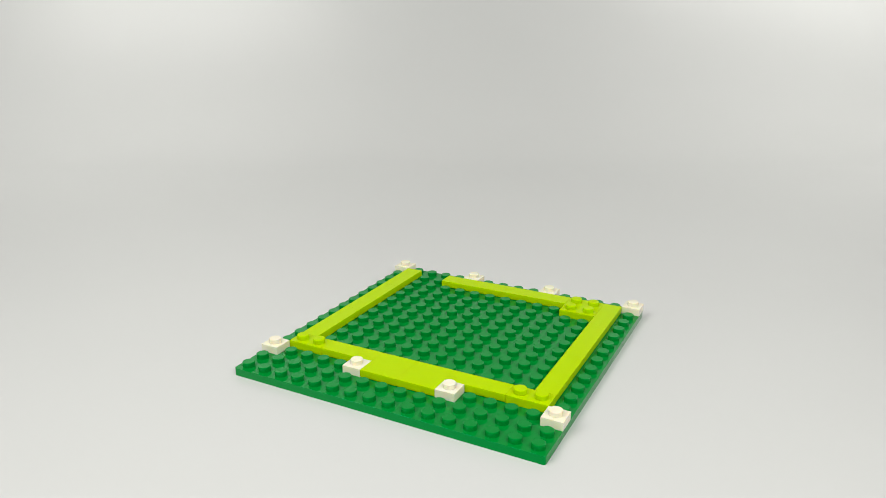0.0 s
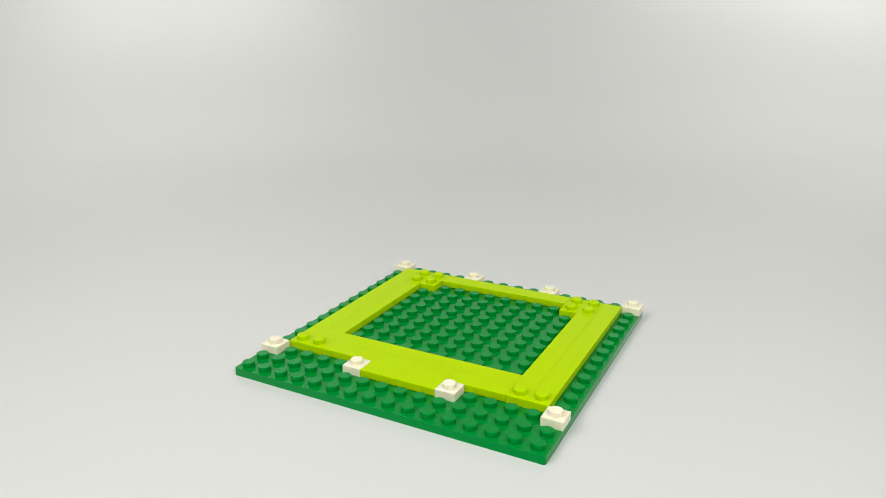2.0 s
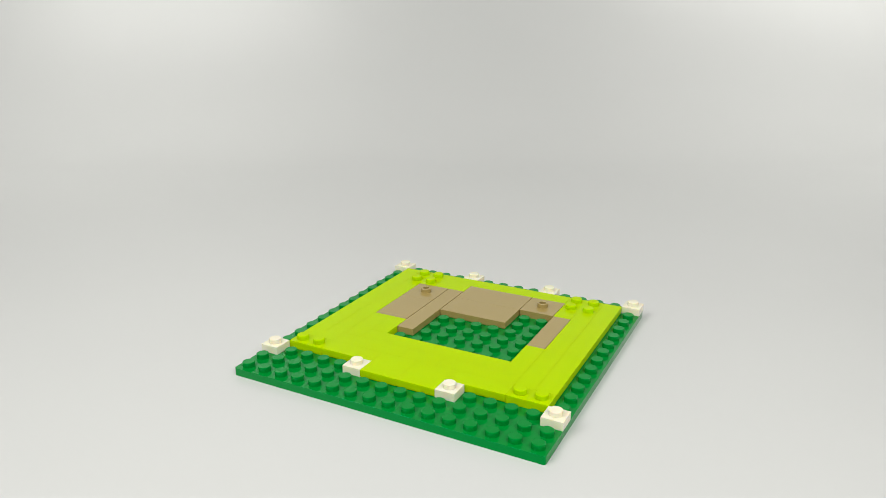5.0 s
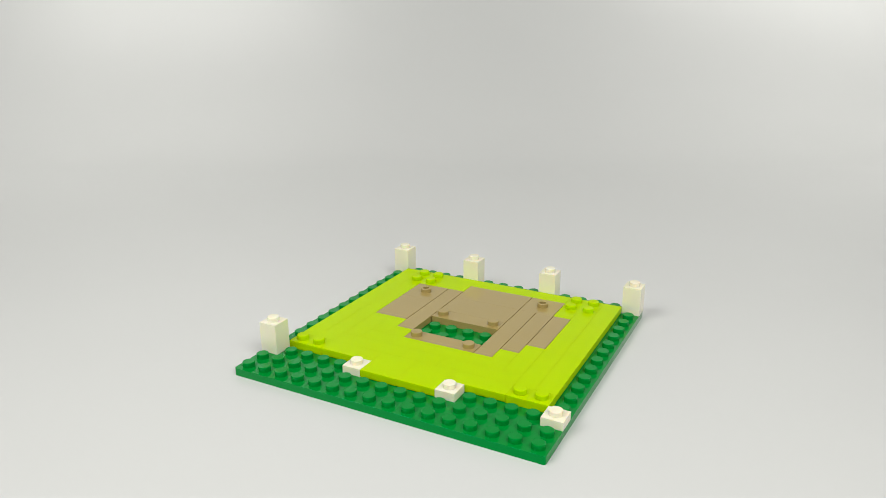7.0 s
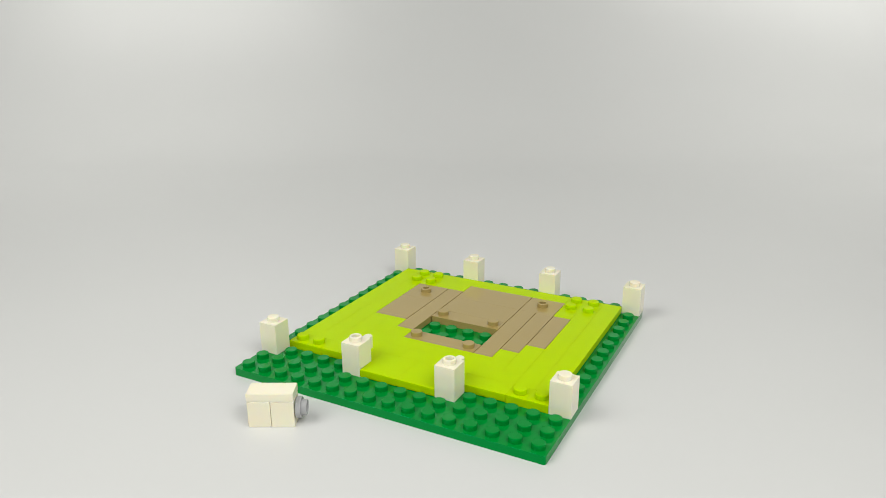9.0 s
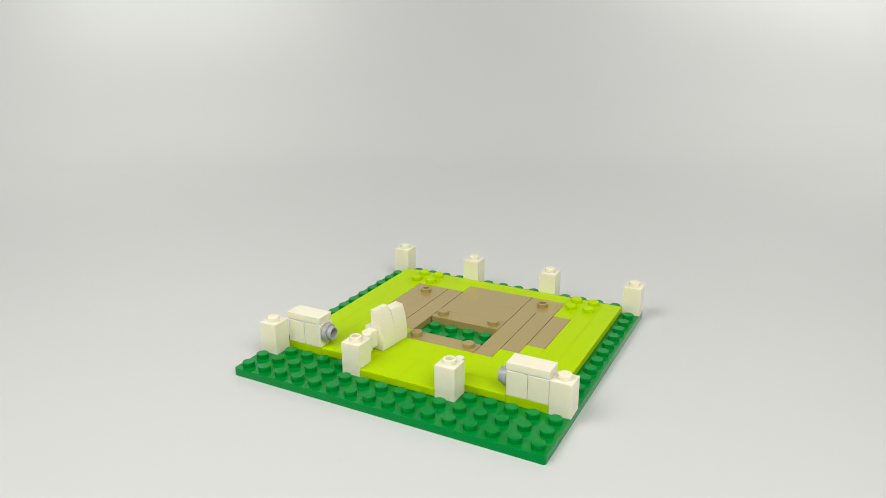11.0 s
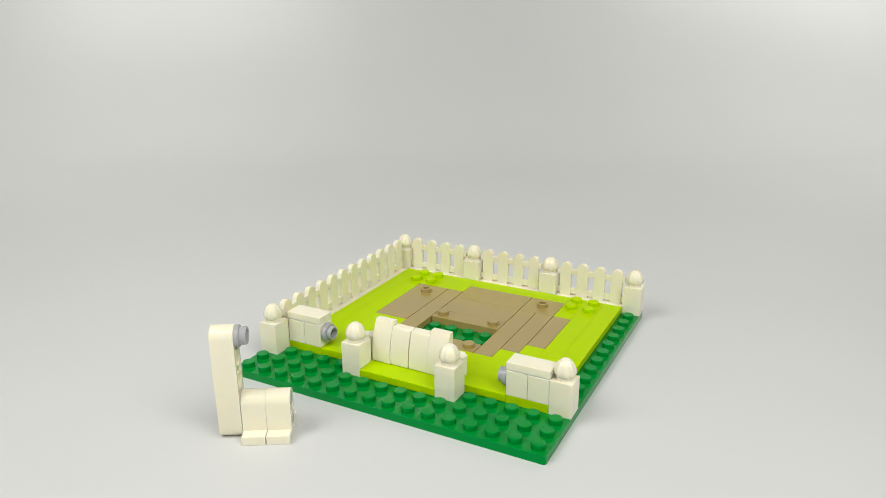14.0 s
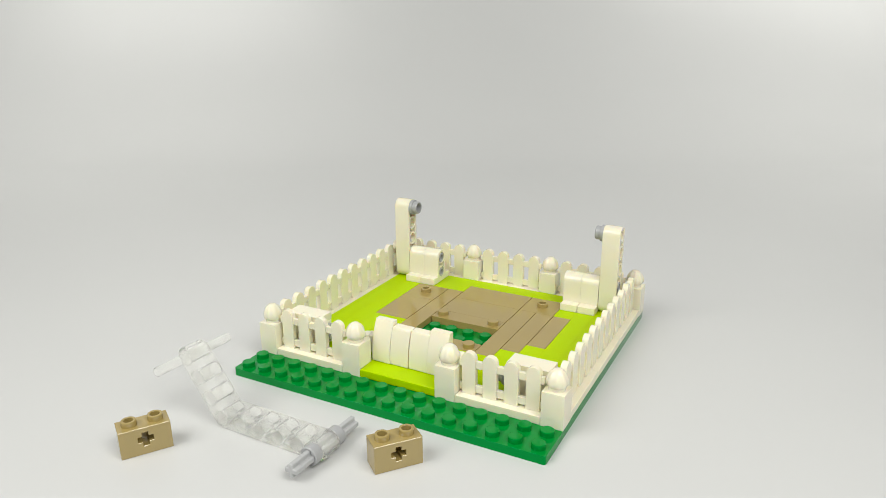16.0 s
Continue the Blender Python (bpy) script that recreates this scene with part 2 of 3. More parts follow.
def brick_post(x, y, t):
    hinge = (x, y) in ((5, 2), (10, 2))
    ob = root("post_brick", "cream white brick with a hinge knuckle" if hinge else "plain cream white one-stud brick", "toy brick", "posts of the fence")
    part("brick_body", body_mesh(1, 1, BH, WHITE), ob)
    stud(ob, 0, 0, BH, WHITE, hinge)
    if hinge:
        bm = bmesh.new()
        block(bm, -1.6 * MM, 3.8 * MM, 4.2 * MM, 1.6 * MM, 7.6 * MM, 8.2 * MM, 0.25 * MM)
        lathe(bm, [(0, 2.9 * MM), (1.5 * MM, 2.9 * MM), (1.7 * MM, 3.1 * MM), (1.7 * MM, 7.9 * MM), (1.5 * MM, 8.1 * MM), (0, 8.1 * MM)], 12, pose(0, 8.2 * MM, 0))
        part("hinge_knuckle", mesh("hinge_knuckle", bm, WHITE), ob)
    rows = post_rows(x, y, 2 * PH, t)
    if hinge:
        rows.insert(0, (t - 0.2, mm(-28.8, -35, 6.4, -74) if x == 5 else mm(8, -35, 6.4, -69)))
    goes(ob, *rows)


for x, y, t in POSTS:
    small_plate(x, y)
for x, y, t in POSTS:
    brick_post(x, y, t)


def finial_mesh():
    """A dome with curved ribs on a narrow neck."""
    bm = bmesh.new()
    seg = 48
    prof = [(2.9, 0.0), (2.9, 1.2), (3.1, 1.3), (3.5, 1.9), (3.66, 2.8), (3.5, 4.0), (3.1, 5.1), (2.6, 6.0), (2.1, 6.6), (1.75, 6.8), (1.6, 7.1), (1.1, 7.3)]
    rings = []
    for n, (r, z) in enumerate(prof):
        ribs = 0.13 if 3 <= n <= 8 else 0.0
        rings.append([bm.verts.new((r * MM * (1 + ribs * abs(math.sin(4 * a + 0.12 * z)) - ribs / 2) * math.cos(a),
                                    r * MM * (1 + ribs * abs(math.sin(4 * a + 0.12 * z)) - ribs / 2) * math.sin(a), z * MM))
                      for a in [2 * math.pi * k / seg for k in range(seg)]])
    for a, b in zip(rings, rings[1:]):
        for k in range(seg):
            bm.faces.new((a[k], a[(k + 1) % seg], b[(k + 1) % seg], b[k]))
    bm.faces.new(rings[-1])
    bm.faces.new(rings[0][::-1])
    return mesh("finial", bm, WHITE, 50)


FINIAL = finial_mesh()
for k, (x, y, t) in enumerate(POSTS):
    ob = tagged(new("finial", FINIAL), "ribbed cream white dome cap on top of a post", "post cap", "caps of the posts")
    goes(ob, *[(t2, m) for t2, m in ([(12.0, lat(15.5, 3.5, 2 * PH + BH)), (15.2, lat(15.5, 2.5, 2 * PH + BH))] if (x, y) == (15, 2)
                                     else [(12.0, lat(x + 0.5, y + 0.5, 2 * PH + BH))])])


# ---- picket fences ----
def fence_parts():
    base, rail, picket = bmesh.new(), bmesh.new(), bmesh.new()
    block(base, -2 * S + 0.1 * MM, -S / 2 + 0.1 * MM, 0, 2 * S - 0.1 * MM, S / 2 - 0.1 * MM, 3.0 * MM, 0.2 * MM)
    block(rail, -2 * S + 0.2 * MM, -0.75 * MM, -1.4 * MM, 2 * S - 0.2 * MM, 0.75 * MM, 1.4 * MM, 0.25 * MM)
    w, h = 5.1 * MM, 16.6 * MM
    out = [(-w / 2, -0.5 * MM), (w / 2, -0.5 * MM)]
    out += [(w / 2 * math.cos(a), h - w / 2 + w / 2 * math.sin(a)) for a in [math.pi * k / 10 for k in range(11)]]
    slab(picket, out, [], 2.3 * MM, None, 0.25 * MM)
    return mesh("base", base, WHITE), mesh("rail", rail, WHITE), mesh("picket", picket, WHITE)


FENCE = fence_parts()


def fence(x, y, rz, t):
    ob = root("picket_fence", "cream white toy picket fence panel with four rounded slats", "fence panel", "fence round the lawn")
    part("base", FENCE[0], ob)
    part("rail", FENCE[1], ob, pose(0, 0.1 * MM, 5.3 * MM))
    part("rail", FENCE[1], ob, pose(0, 0.1 * MM, 14.6 * MM))
    for k in range(4):
        part("picket", FENCE[2], ob, pose((k - 1.5) * S, 0, 2.6 * MM))
    goes(ob, (t, lat(x, y, PH, rz)))


for x, y, rz, t in [(0.5, 5, -90, 12.4), (0.5, 9, -90, 12.6), (0.5, 13, -90, 12.8), (3, 15.5, 180, 13.0), (8, 15.5, 180, 13.2), (13, 15.5, 180, 13.4),
                    (15.5, 13, 90, 14.8), (15.5, 9, 90, 15.0), (15.5, 5, 90, 15.2), (13, 2.5, 0, 15.4), (3, 2.5, 0, 15.6)]:
    fence(x, y, rz, t)


# ---- bricks with a hole, pinned in pairs under a tile ----
def hole_brick_mesh():
    bm = bmesh.new()
    e = 3.92 * MM
    slab(bm, [(-e, 0), (e, 0), (e, BH), (-e, BH)], [circle(0, 5.6 * MM, 2.45 * MM)], 7.84 * MM)
    return mesh("brick_body", bm, WHITE)


HOLE_BRICK = hole_brick_mesh()


def hole_brick():
    ob = root("hole_brick", "cream white one-stud brick with a round hole through it", "toy brick", "bricks with a hole")
    part("brick_body", HOLE_BRICK, ob)
    stud(ob, 0, 0, BH, WHITE, True)
    return ob


def slit(bm, cuts):
    """Opens a turned wall: for each (turn, from, to) the outer faces at that turn and its opposite go."""
    gone = []
    for f in bm.faces:
        c = f.calc_center_median() / MM
        turn = math.degrees(math.atan2(c.y, c.x)) % 180
        if math.hypot(c.x, c.y) > 1.95 and any(abs(turn - a) < 6 and lo < c.z < hi for a, lo, hi in cuts):
            gone.append(f)
    bmesh.ops.delete(bm, geom=gone, context="FACES_ONLY")


def pin_mesh():
    """A short connector pin along x: a slit barrel, a collar and a hollow stud."""
    bm = bmesh.new()
    lathe(bm, [(r * MM, z * MM) for r, z in ((1.6, -1.5), (1.6, -5.9), (2.2, -6.0), (2.42, -5.7), (2.42, -5.2), (2.25, -5.0), (2.25, -2.6), (2.25, 0), (2.4, 0.05),
                                              (2.75, 0.15), (2.85, 0.35), (2.85, 2.6), (2.7, 2.9), (2.5, 3.0), (1.75, 3.0), (1.65, 2.8), (1.65, -1.0), (0, -1.0))], 24)
    slit(bm, [(97.5, -6.1, -2.6)])
    bmesh.ops.transform(bm, matrix=pose(0, 0, 0, 0, 90, 0), verts=bm.verts)
    return mesh("pin", bm, GREY)


def ring_mesh():
    """A small round plate with a raised hollow stud."""
    bm = bmesh.new()
    lathe(bm, [(r * MM, z * MM) for r, z in ((0, 0), (2.5, 0), (2.5, 1.1), (3.5, 1.2), (3.75, 1.4), (3.75, 2.9), (3.6, 3.1), (2.75, 3.1), (2.75, 4.7), (2.6, 4.9),
                                              (2.2, 4.9), (2.05, 4.7), (2.05, 0.3), (0, 0.3))], 32)
    return mesh("round_plate", bm, GREY)


PIN, RING = pin_mesh(), ring_mesh()


def on(base, x, y, z, rz=0, ry=0):
    """A pose in the space of an assembly at base, in millimetres."""
    return base @ pose(x * MM, y * MM, z * MM, 0, ry, rz)


def block_pair(loose, steps):
    """Two bricks, a pin, a round plate and a tile. loose: their poses at first; steps: (time, how far built, pose)."""
    a, b = hole_brick(), hole_brick()
    pin = tagged(new("connector_pin", PIN), "short light grey connector pin with a collar", "pin", "connector pins")
    ring = tagged(new("round_plate", RING), "light grey round plate with a hollow stud", "round plate", "round plates")
    cap = tagged(new("tile", body_mesh(2, 1, PH, WHITE, True)), "smooth cream white tile two studs long", "toy tile", "white tiles")
    things = dict(a=a, b=b, pin=pin, ring=ring, cap=cap)
    rows = {k: list(loose.get(k, [])) for k in things}
    for t, m in steps:
        rows["a"].append((t, on(m, -4, 0, 0, 90)))
        rows["b"].append((t, on(m, 4, 0, 0, 90)))
        rows["cap"].append((t, on(m, 0, 0, 9.6)))
        rows["pin"].append((t, on(m, -2, 0, 5.6)))
        rows["ring"].append((t, on(m, 6.9, 0, 5.6, 0, 90)))
    return things, rows


LEFT = lat(2, 3.5, 2 * PH)
RIGHT = lat(14, 3.5, 2 * PH, 180)
things, rows = block_pair({}, [(9.0, mm(-28.2, -82.8, 0, 27.4)), (9.5, LEFT)])
rows["a"] = [(8.4, mm(-43.8, -79.3, 0, 25)), (8.6, mm(-51.0, -81.1, 0, 74)), (8.8, mm(-39.3, -89.1, 0, 88))] + rows["a"]
rows["b"] = [(8.4, mm(-27.7, -77.4, 0, 27)), (8.6, mm(-29, -75.2, 0, 32)), (8.8, mm(-31.3, -89.4, 0, 88))] + rows["b"]
rows["cap"] = [(8.4, mm(-39.4, -97.1, 0, -9.7)), (8.6, mm(-39.9, -96.8, 0, -7.8)), (8.8, mm(-35.3, -89.3, 9.6, -1.9))] + rows["cap"]
rows["pin"] = [(8.4, mm(-17.2, -101.0, 3.1, -56)), (8.6, mm(-47.0, -82.2, 5.6, -16)), (8.8, mm(-37.3, -89.2, 5.6, -1.9))] + rows["pin"]
rows["ring"] = [(8.4, mm(-53.1, -108.8, 0, 0))] + rows["ring"]
for k, ob in things.items():
    goes(ob, *rows[k], rest={"pin": 3.1 * MM, "ring": 0.0}.get(k))
things, rows = block_pair({}, [(9.2, mm(6, -84.4, 0, 31)), (9.7, RIGHT)])
for k, ob in things.items():
    goes(ob, *rows[k], rest={"pin": 3.1 * MM, "ring": 3.9 * MM}.get(k))


# ---- the garden gate: two leaves of curved bricks on hinge plates ----
def leaf_parts(flip):
    """One leaf, its hinge at 0, reaching along x (or -x): a hinge plate and two bowed panels, thick at the foot."""
    s = -1 if flip else 1
    arm = bmesh.new()
    block(arm, min(s * 4.6, s * 20.2) * MM, 2.2 * MM, 1.4 * MM, max(s * 4.6, s * 20.2) * MM, 3.6 * MM, 9.2 * MM, 0.15 * MM)
    lo, hi = min(s * 4.6, s * 20.2), max(s * 4.6, s * 20.2)
    cells = [[(lo + a) * MM, (lo + c) * MM] for a, c in ((1.2, 7.2), (8.4, 14.4))]
    slab(arm, [(lo * MM, 1.4 * MM), (hi * MM, 1.4 * MM), (hi * MM, 9.2 * MM), (lo * MM, 9.2 * MM)],
         [[(a, 2.6 * MM), (c, 2.6 * MM), (c, 8.0 * MM), (a, 8.0 * MM)] for a, c in cells], 1.6 * MM, pose(0, 4.4 * MM, 0))
    # the barrel round the post's knuckle and the web that joins it to the plate
    lathe(arm, [(r * MM, z * MM) for r, z in ((0, 1.5), (1.8, 1.5), (2.0, 1.7), (2.0, 9.0), (1.8, 9.2), (0, 9.2))], 16)
    block(arm, min(0, s * 5) * MM, -1.2 * MM, 2.0 * MM, max(0, s * 5) * MM, 3.0 * MM, 9.0 * MM, 0.3 * MM)
    bows = []
    for tall, back in ((16.3, 3.6), (14.6, 2.4)):
        prof = [(2.1, 0.0), (-3.9, 0.0), (-4.0, 1.5)]
        prof += [(-4.0 + back * u ** 2.2, 1.5 + (tall - 1.5) * u) for u in [k / 12 for k in range(1, 13)]]
        prof += [(2.1, tall)]
        bow = bmesh.new()
        slab(bow, [(x * MM, z * MM) for x, z in prof], [], 7.82 * MM, pose(0, 0, 0, 0, 0, 90), 0.1 * MM)
        bows.append(mesh("curved_panel", bow, WHITE, 40))
    return mesh("hinge_plate", arm, WHITE), bows


def gate_leaf(flip, rows):
    arm, bows = leaf_parts(flip)
    s = -1 if flip else 1
    ob = root("gate_leaf", "cream white gate leaf of two curved bricks on a hinge", "gate", "leaves of the garden gate")
    part("hinge_plate", arm, ob)
    part("curved_panel", bows[0], ob, pose(s * 8.55 * MM, 0, 0.25 * MM, 0, 0.6, 0))
    part("curved_panel", bows[1], ob, pose(s * 16.45 * MM, 0.2 * MM, 0.25 * MM, 0, 1.0, 0))
    goes(ob, *rows)


gate_leaf(False, [(t, mm(-20.5, -35.6, 6.4, a)) for t, a in ((10.6, 82.5), (11.4, 50.4), (11.6, 27), (11.8, 0))])
gate_leaf(True, [(t, mm(20.6, -35.6, 6.4, a, 0, lift)) for t, a, lift in ((11.1, -80, 0), (11.4, -47, 4), (11.6, -30, 2), (11.8, 0, 0))])


# ---- swing posts: a five-hole beam pinned to two brackets ----
def bow_tie(cx, cz, upright=False):
    """The pocket's outline between two holes eight millimetres apart."""
    ts = [radians(-46 + 23 * k) for k in range(5)]
    pts = [((-4 + 3.35 * math.cos(t)) * MM, 3.35 * math.sin(t) * MM) for t in ts] + [((4 - 3.35 * math.cos(t)) * MM, 3.35 * math.sin(t) * MM) for t in ts[::-1]]
    return [(cx + z, cz + x) if upright else (cx + x, cz + z) for x, z in pts]


def beam_mesh(holes, material, depth=7.6 * MM, name="beam"):
    """A beam along x with round ends, holes along y, resting on z = 0; waists between the holes are recessed."""
    bm = bmesh.new()
    r = 3.9 * MM
    xs = [(k - (holes - 1) / 2) * S for k in range(holes)]
    out = [(x, z + r) for x, z in rounded_bar((holes - 1) * S + 2 * r, r)]
    slab(bm, out, [circle(x, r, 2.5 * MM) for x in xs] + [bow_tie(x + 4 * MM, r) for x in xs[:-1]], depth)
    for x in xs[:-1]:
        block(bm, x + 2.2 * MM, -2.0 * MM, r - 2.9 * MM, x + 5.8 * MM, 2.0 * MM, r + 2.9 * MM, 0)
    return mesh(name, bm, material)


def bracket_parts():
    foot, upright = bmesh.new(), bmesh.new()
    block(foot, -S + 0.08 * MM, -3.85 * MM, 0, S - 0.08 * MM, 3.85 * MM, PH, 0.2 * MM)
    r = 3.9 * MM
    out = [(-r, 2.2 * MM), (r, 2.2 * MM)] + [(r * math.cos(a), 12.3 * MM + r * math.sin(a)) for a in [math.pi * k / 14 for k in range(15)]]
    hole2 = circle(0, 12.3 * MM, 2.5 * MM)
    slab(upright, out, [circle(0, 4.9 * MM, 2.45 * MM), hole2, bow_tie(0, 8.5 * MM, True)], 7.96 * MM, None, 0.07 * MM)
    block(upright, -2.9 * MM, -2.0 * MM, 6.9 * MM, 2.9 * MM, 2.0 * MM, 10.1 * MM, 0)
    return mesh("foot", foot, WHITE), mesh("upright", upright, WHITE)


FOOT, UPRIGHT = bracket_parts()
BEAM5 = beam_mesh(5, WHITE)


def bracket():
    ob = root("bracket", "cream white plate with an upright two-hole beam", "toy bracket", "swing brackets")
    part("foot", FOOT, ob)
    part("upright", UPRIGHT, ob)
    return ob


def long_pin():
    """A long grey tube along x with slits and a collar."""
    bm = bmesh.new()
    outer = [(2.0, -12), (2.22, -11.8), (2.22, -11.0), (2.1, -10.8), (2.1, -8.0), (2.1, -7.2), (2.1, -0.9), (2.1, 1.4), (2.1, 3.6), (2.6, 3.7), (2.6, 4.6), (2.1, 4.7),
             (2.1, 7.7), (2.1, 8.2), (2.1, 10.8), (2.22, 11.0), (2.22, 11.8), (2.0, 12)]
    inner = [(1.6, 12), (1.55, 11.0), (1.55, 0.6), (0, 0.6), (0, 0.4), (1.55, 0.4), (1.55, -11.0), (1.6, -12), (2.0, -12)]
    lathe(bm, [(r * MM, z * MM) for r, z in outer + inner], 24)
    # the wall is open in narrow strips: two either side of the collar, two at the ends a quarter turn on
    slit(bm, [(7.5, -7.2, -0.9), (7.5, 1.4, 3.65), (7.5, 4.65, 7.7), (97.5, -12.1, -8.0), (97.5, 8.2, 12.1)])
    bmesh.ops.rotate(bm, cent=(0, 0, 0), matrix=Euler((0, radians(90), 0)).to_matrix(), verts=bm.verts)
    bmesh.ops.rotate(bm, cent=(0, 0, 0), matrix=Euler((radians(-5), 0, 0)).to_matrix(), verts=bm.verts)
    return mesh("long_pin", bm, PALE)


def ring2_mesh():
    bm = bmesh.new()
    lathe(bm, [(2.4, 0), (3.5, 0.2), (3.65, 0.5), (3.65, 2.3), (3.5, 2.6), (3.0, 2.7), (3.0, 4.6), (2.8, 4.9), (2.3, 4.9), (2.15, 4.7), (2.15, 0.3), (0, 0.3)], 32)
    bmesh.ops.scale(bm, vec=(MM, MM, MM), verts=bm.verts)
    return mesh("bushing", bm, GREY)


def plug_mesh():
    bm = bmesh.new()
    lathe(bm, [(0, 0), (2.9, 0.0), (3.1, 0.3), (3.1, 1.8), (3.5, 2.0), (3.5, 3.0), (2.5, 3.3), (2.5, 4.6), (2.3, 4.8), (1.85, 4.8), (1.75, 4.6), (1.75, 0.3), (0, 0.3)], 24)
    bmesh.ops.scale(bm, vec=(MM, MM, MM), verts=bm.verts)
    return mesh("plug", bm, GREY)


LONG_PIN, RING2, PLUG = long_pin(), ring2_mesh(), plug_mesh()


# turns a lying beam upright, its holes along x
STAND = Matrix(((0, 1, 0, 0), (0, 0, 1, 0), (1, 0, 0, 0), (0, 0, 0, 1)))


def swing_post(loose, steps, flip=False):
    """Beam, two brackets, two pins and a bushing that become one L-shaped post. steps: (time, pose of the foot's middle)."""
    s = -1 if flip else 1
    obs = dict(a=bracket(), b=bracket(),
               beam=tagged(new("beam", BEAM5), "cream white five-hole beam with round ends", "toy beam", "swing beams"),
               p=tagged(new("long_pin", LONG_PIN), "long light grey friction pin", "pin", "long pins"),
               q=tagged(new("long_pin", LONG_PIN), "long light grey friction pin", "pin", "long pins"),
               ring=tagged(new("bushing", RING2), "light grey round bushing in the beam's top hole", "bushing", "bushings"),
               plug=tagged(new("plug", PLUG), "light grey half pin plug with a collar", "pin", "plugs"))
    rows = {k: list(loose.get(k, [])) for k in obs}
    for t, m in steps:
        rows["a"].append((t, on(m, s * -4, 0, 0, 90)))
        rows["b"].append((t, on(m, s * 4, 0, 0, 90)))
        rows["beam"].append((t, m @ Matrix.Translation((s * -12 * MM, -3.9 * MM, 19.95 * MM)) @ STAND))
        rows["p"].append((t, on(m, s * -4.0, 0, 12.2)))
        rows["q"].append((t, on(m, s * -4.0, 0, 4.7)))
        rows["ring"].append((t, on(m, s * -9.3, 0, 35.95, 0, s * 90)))
        rows["plug"].append((t, on(m, s * -12.2, 0, 35.95, 0, s * 90)))
    return obs, rows


UP_L, UP_R = lat(3, 14, 2 * PH), lat(13, 14, 2 * PH)
loose = dict(a=[(13.6, mm(-62.3, -87.8, 0, 27.5))], b=[(13.6, mm(-40.4, -75.5, 0, 32))],
             beam=[(13.6, mm(-50.4, -105.3, 0, 43.3)), (13.8, mm(-30.5, -92.9, 0, 27))],
             p=[(13.6, mm(-12, -95.7, 3, 79)), (13.8, mm(-37.2, -105.0, 3.9, 117))],
             q=[(13.6, mm(12, -90.8, 3, 25)), (13.8, mm(-43.9, -108.8, 3.9, 117))],
             ring=[(13.6, mm(-38.4, -125.4, 0, 0)), (13.8, mm(-14.9, -91.0, 3.9, 27) @ pose(0, 0, 0, 90, 0, 0))],
             plug=[(13.6, mm(-29.8, -110.3, 0, 0)), (13.8, mm(-16.3, -88.0, 3.9, 27) @ pose(0, 0, 0, 90, 0, 0))])
obs, rows = swing_post(loose, [(14.0, mm(-25.1, -88.6, 0, 31)), (14.4, mm(-32.6, 13.4, 6.4, 22)), (14.6, UP_L)])
for k, ob in obs.items():
    goes(ob, *rows[k], rest={"p": 2.9 * MM, "q": 2.9 * MM}.get(k))
obs, rows = swing_post({}, [(14.2, mm(14.9, -80.8, 0, 220)), (14.4, mm(29.9, 13.4, 6.4, 33)), (14.6, UP_R)], True)
for k, ob in obs.items():
    goes(ob, *rows[k], rest={"p": 2.9 * MM, "q": 2.9 * MM, "beam": 20 * MM}.get(k))


# ---- swing parts: tan bricks with a cross hole, axles, bushings and a clear bent beam ----
def cross(cx, cz, arm, width):
    a, w = arm, width
    return [(cx + x, cz + z) for x, z in [(-w, -a), (w, -a), (w, -w), (a, -w), (a, w), (w, w), (w, a), (-w, a), (-w, w), (-a, w), (-a, -w), (-w, -w)]]


def axle_mesh(length, material):
    """A cross-shaped rod along x."""
    bm = bmesh.new()
    slab(bm, cross(0, 0, 2.35 * MM, 0.85 * MM), [], length, pose(0, 0, 0, 0, 0, 90), 0.25 * MM)
    return mesh("axle", bm, material)


def axle_brick_mesh():
    bm = bmesh.new()
    e = 7.92 * MM
    slab(bm, [(-e, 0), (e, 0), (e, BH), (-e, BH)], [cross(0, 5.4 * MM, 2.4 * MM, 0.95 * MM)], 7.84 * MM)
    # added block behind the through hole, so that its inside is shaded dark
    block(bm, -3.2 * MM, 1.2 * MM, 2.4 * MM, 3.2 * MM, 3.0 * MM, 8.4 * MM, 0)
    return mesh("brick_body", bm, TAN)


AXLE_BRICK = axle_brick_mesh()


def axle_brick(*rows):
    ob = root("axle_brick", "dark tan two-stud brick with a cross-shaped hole", "toy brick", "bricks with a cross hole")
    part("brick_body", AXLE_BRICK, ob)
    for x in (-4, 4):
        stud(ob, x * MM, 0, BH, TAN, True)
    goes(ob, *rows)


axle_brick((15.8, mm(-55.1, -114.3, 0, 57.9)))
axle_brick((15.8, mm(31.1, -84.9, 0, 38.4)), (16.0, mm(21.3, -83.8, 0, 51)))


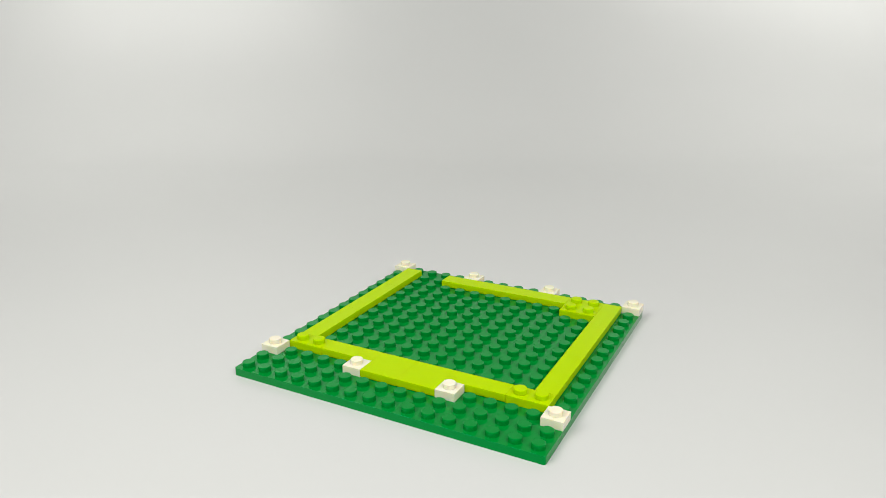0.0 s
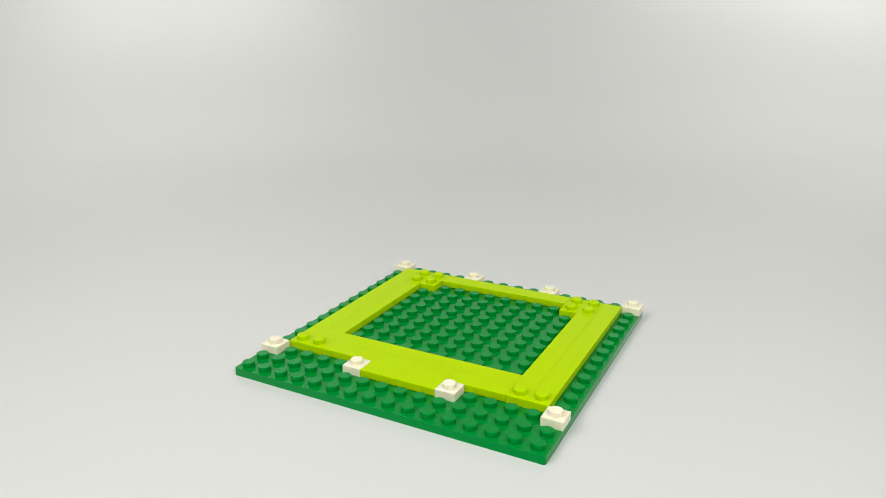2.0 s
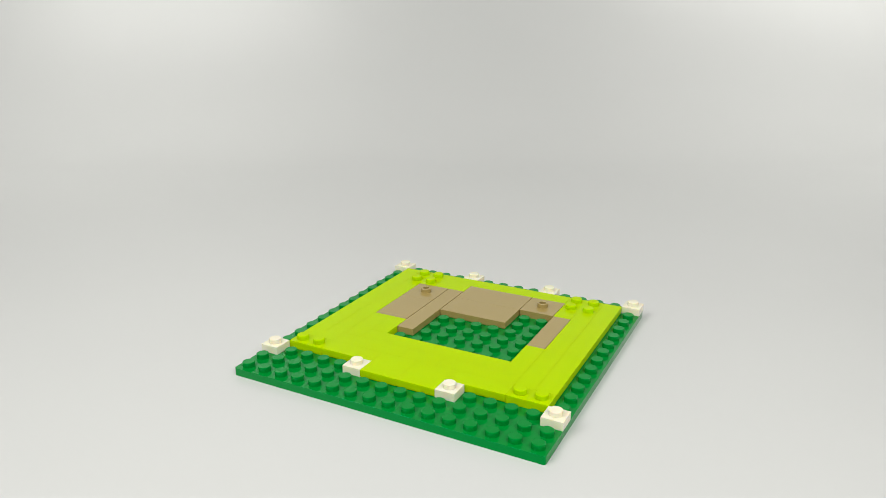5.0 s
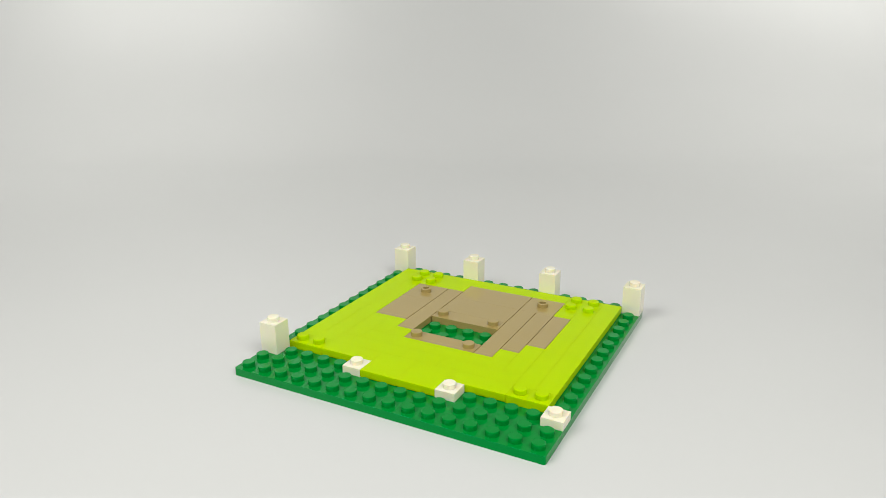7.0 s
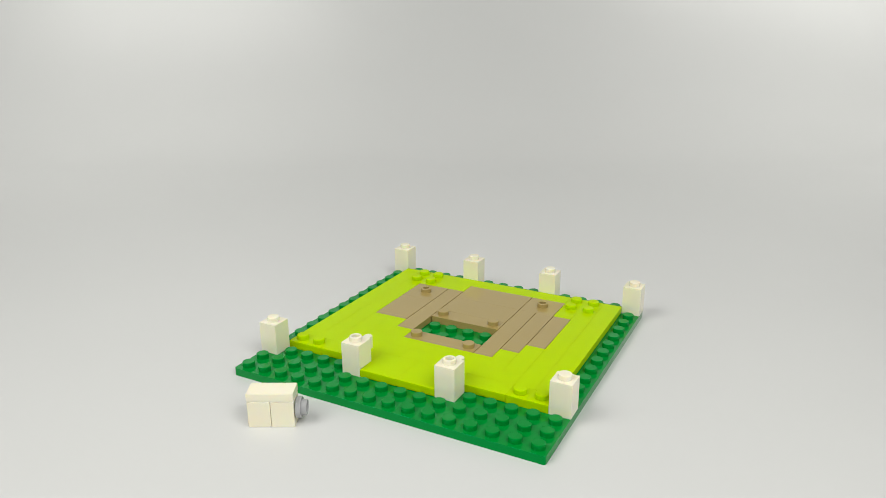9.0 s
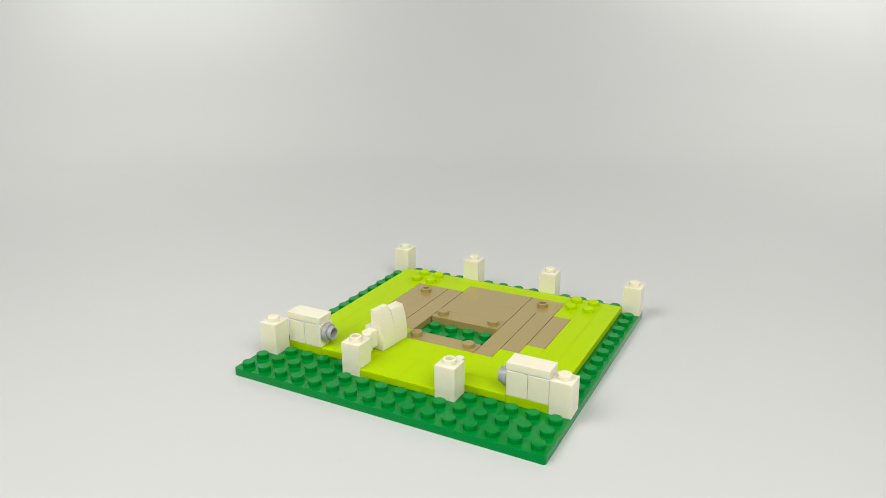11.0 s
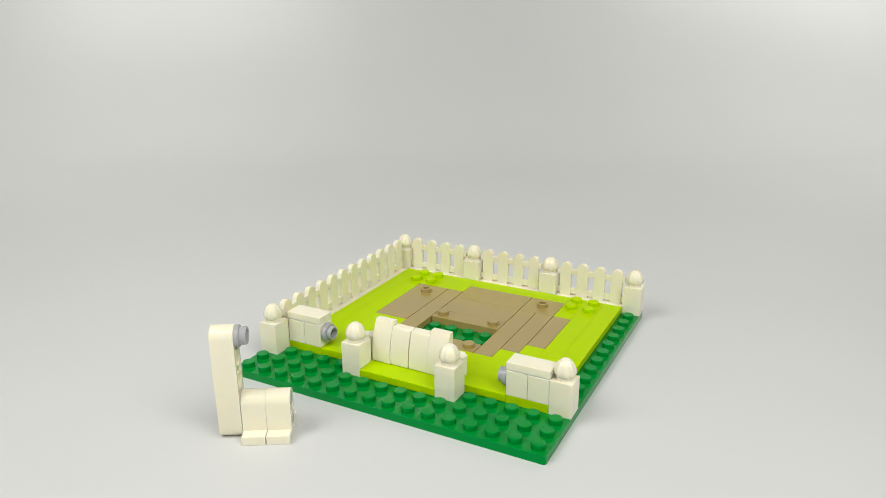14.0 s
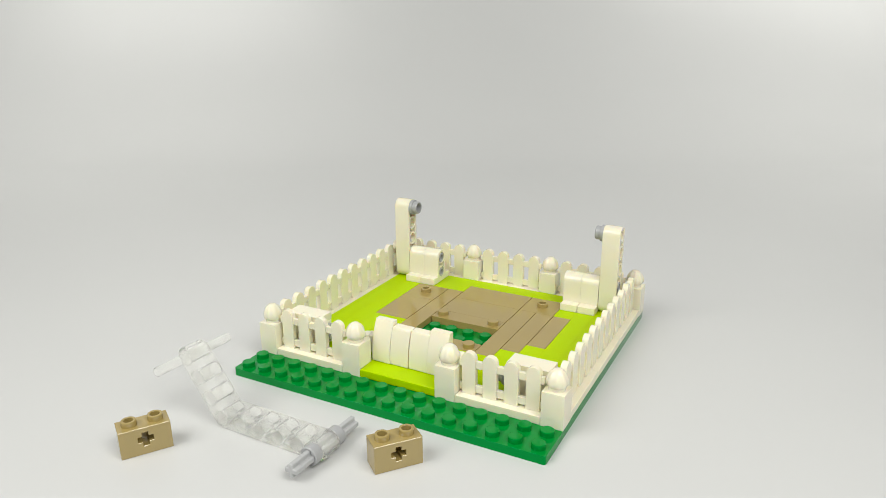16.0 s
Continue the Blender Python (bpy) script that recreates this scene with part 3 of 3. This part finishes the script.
def bent_beam_mesh():
    """A bent beam in x and z: six holes along x, then four more bent upwards; the bend's hole at 0, 0."""
    bm = bmesh.new()
    r = 3.8 * MM
    a = radians(126.87)
    ux, uz = math.cos(a), math.sin(a)
    bx, bz = 24 * MM * ux, 24 * MM * uz
    out = [(40 * MM + r * math.cos(t), r * math.sin(t)) for t in [math.pi * (k / 10 - 0.5) for k in range(11)]]
    out += [(r / math.tan(a / 2), r)]
    out += [(bx + r * math.cos(t), bz + r * math.sin(t)) for t in [a - math.pi / 2 + math.pi * k / 10 for k in range(11)]]
    out += [(r * math.cos(t), r * math.sin(t)) for t in [a + math.pi / 2 + (math.pi * 1.5 - a - math.pi / 2) * k / 6 for k in range(7)]]
    holes = [circle(8 * MM * k, 0, 2.5 * MM, 20) for k in range(6)] + [circle(8 * MM * k * ux, 8 * MM * k * uz, 2.5 * MM, 20) for k in range(1, 4)]
    slab(bm, out, holes, 7.6 * MM)
    # raised rims round the holes on both faces
    for d, n in ((ux, 4), (1.0, 6)):
        for k in range(0 if d == 1.0 else 1, n):
            for side in (-1, 1):
                rim = [(r * MM, z * MM) for r, z in ((2.52, -0.1), (2.52, 0.1), (2.6, 0.18), (3.0, 0.18), (3.1, 0.1), (3.1, -0.1), (2.52, -0.1))]
                lathe(bm, rim, 20, pose(8 * MM * k * d, side * 3.8 * MM, 0 if d == 1.0 else 8 * MM * k * uz, -90 * side, 0, 0))
    return mesh("bent_beam", bm, CLEAR)


def bush_mesh():
    """A ring with a cross-shaped hole, along z."""
    bm = bmesh.new()
    slab(bm, circle(0, 0, 3.25 * MM, 28), [cross(0, 0, 2.4 * MM, 0.9 * MM)], 3.6 * MM, pose(0, 0, 1.8 * MM, 90, 0, 0), 0.3 * MM)
    return mesh("axle_bush", bm, GREY)


BEND = mm(-40.7, -90.5, 3.8, -1, -1.2)
beam = tagged(new("bent_beam", bent_beam_mesh()), "clear see-through bent beam with a row of holes", "toy beam")
goes(beam, (15.8, mm(-22.5, -90.5, 3.8, 24) @ pose(0, 0, 0, 50, 0, 0) @ pose(0, 0, 0, 40, 0, 0)), (16.0, BEND), rest=3.8 * MM)
ROD = bmesh.new()
lathe(ROD, [(r * MM, z * MM) for r, z in ((0, -16), (1.4, -16), (1.6, -15.7), (1.6, 15.7), (1.4, 16), (0, 16))], 24, pose(0, 0, 0, 0, 90, 0))
rod = tagged(new("rod", mesh("rod", ROD, CLEAR)), "clear see-through round rod", "rod")
goes(rod, (15.8, mm(-40.7, -75.9, 1.6, 34.5)), (16.0, BEND @ pose(24 * math.cos(radians(126.87)) * MM, -0.3 * MM, 24 * math.sin(radians(126.87)) * MM, 0, 0, 90)), rest=1.6 * MM)
rod = tagged(new("axle", axle_mesh(32 * MM, PALE)), "pale grey cross-shaped axle", "axle")
goes(rod, (15.8, mm(-4, -108.6, 2.3, 45)), (16.0, BEND @ pose(40 * MM, 0, 0, 0, 0, 90)), rest=2.4 * MM)
BUSH = bush_mesh()
for k, (x, y, rx) in enumerate([(-71.8, -81.5, 1), (-62.5, -71.5, -1)]):
    ob = tagged(new("axle_bush", BUSH), "light grey ring with a cross-shaped hole", "bushing", "axle bushes")
    goes(ob, (15.8, mm(x, y, 0, 0)), (16.0, BEND @ pose(40 * MM, -rx * 4.1 * MM, 0, rx * 90, 0, 0)))

motions()
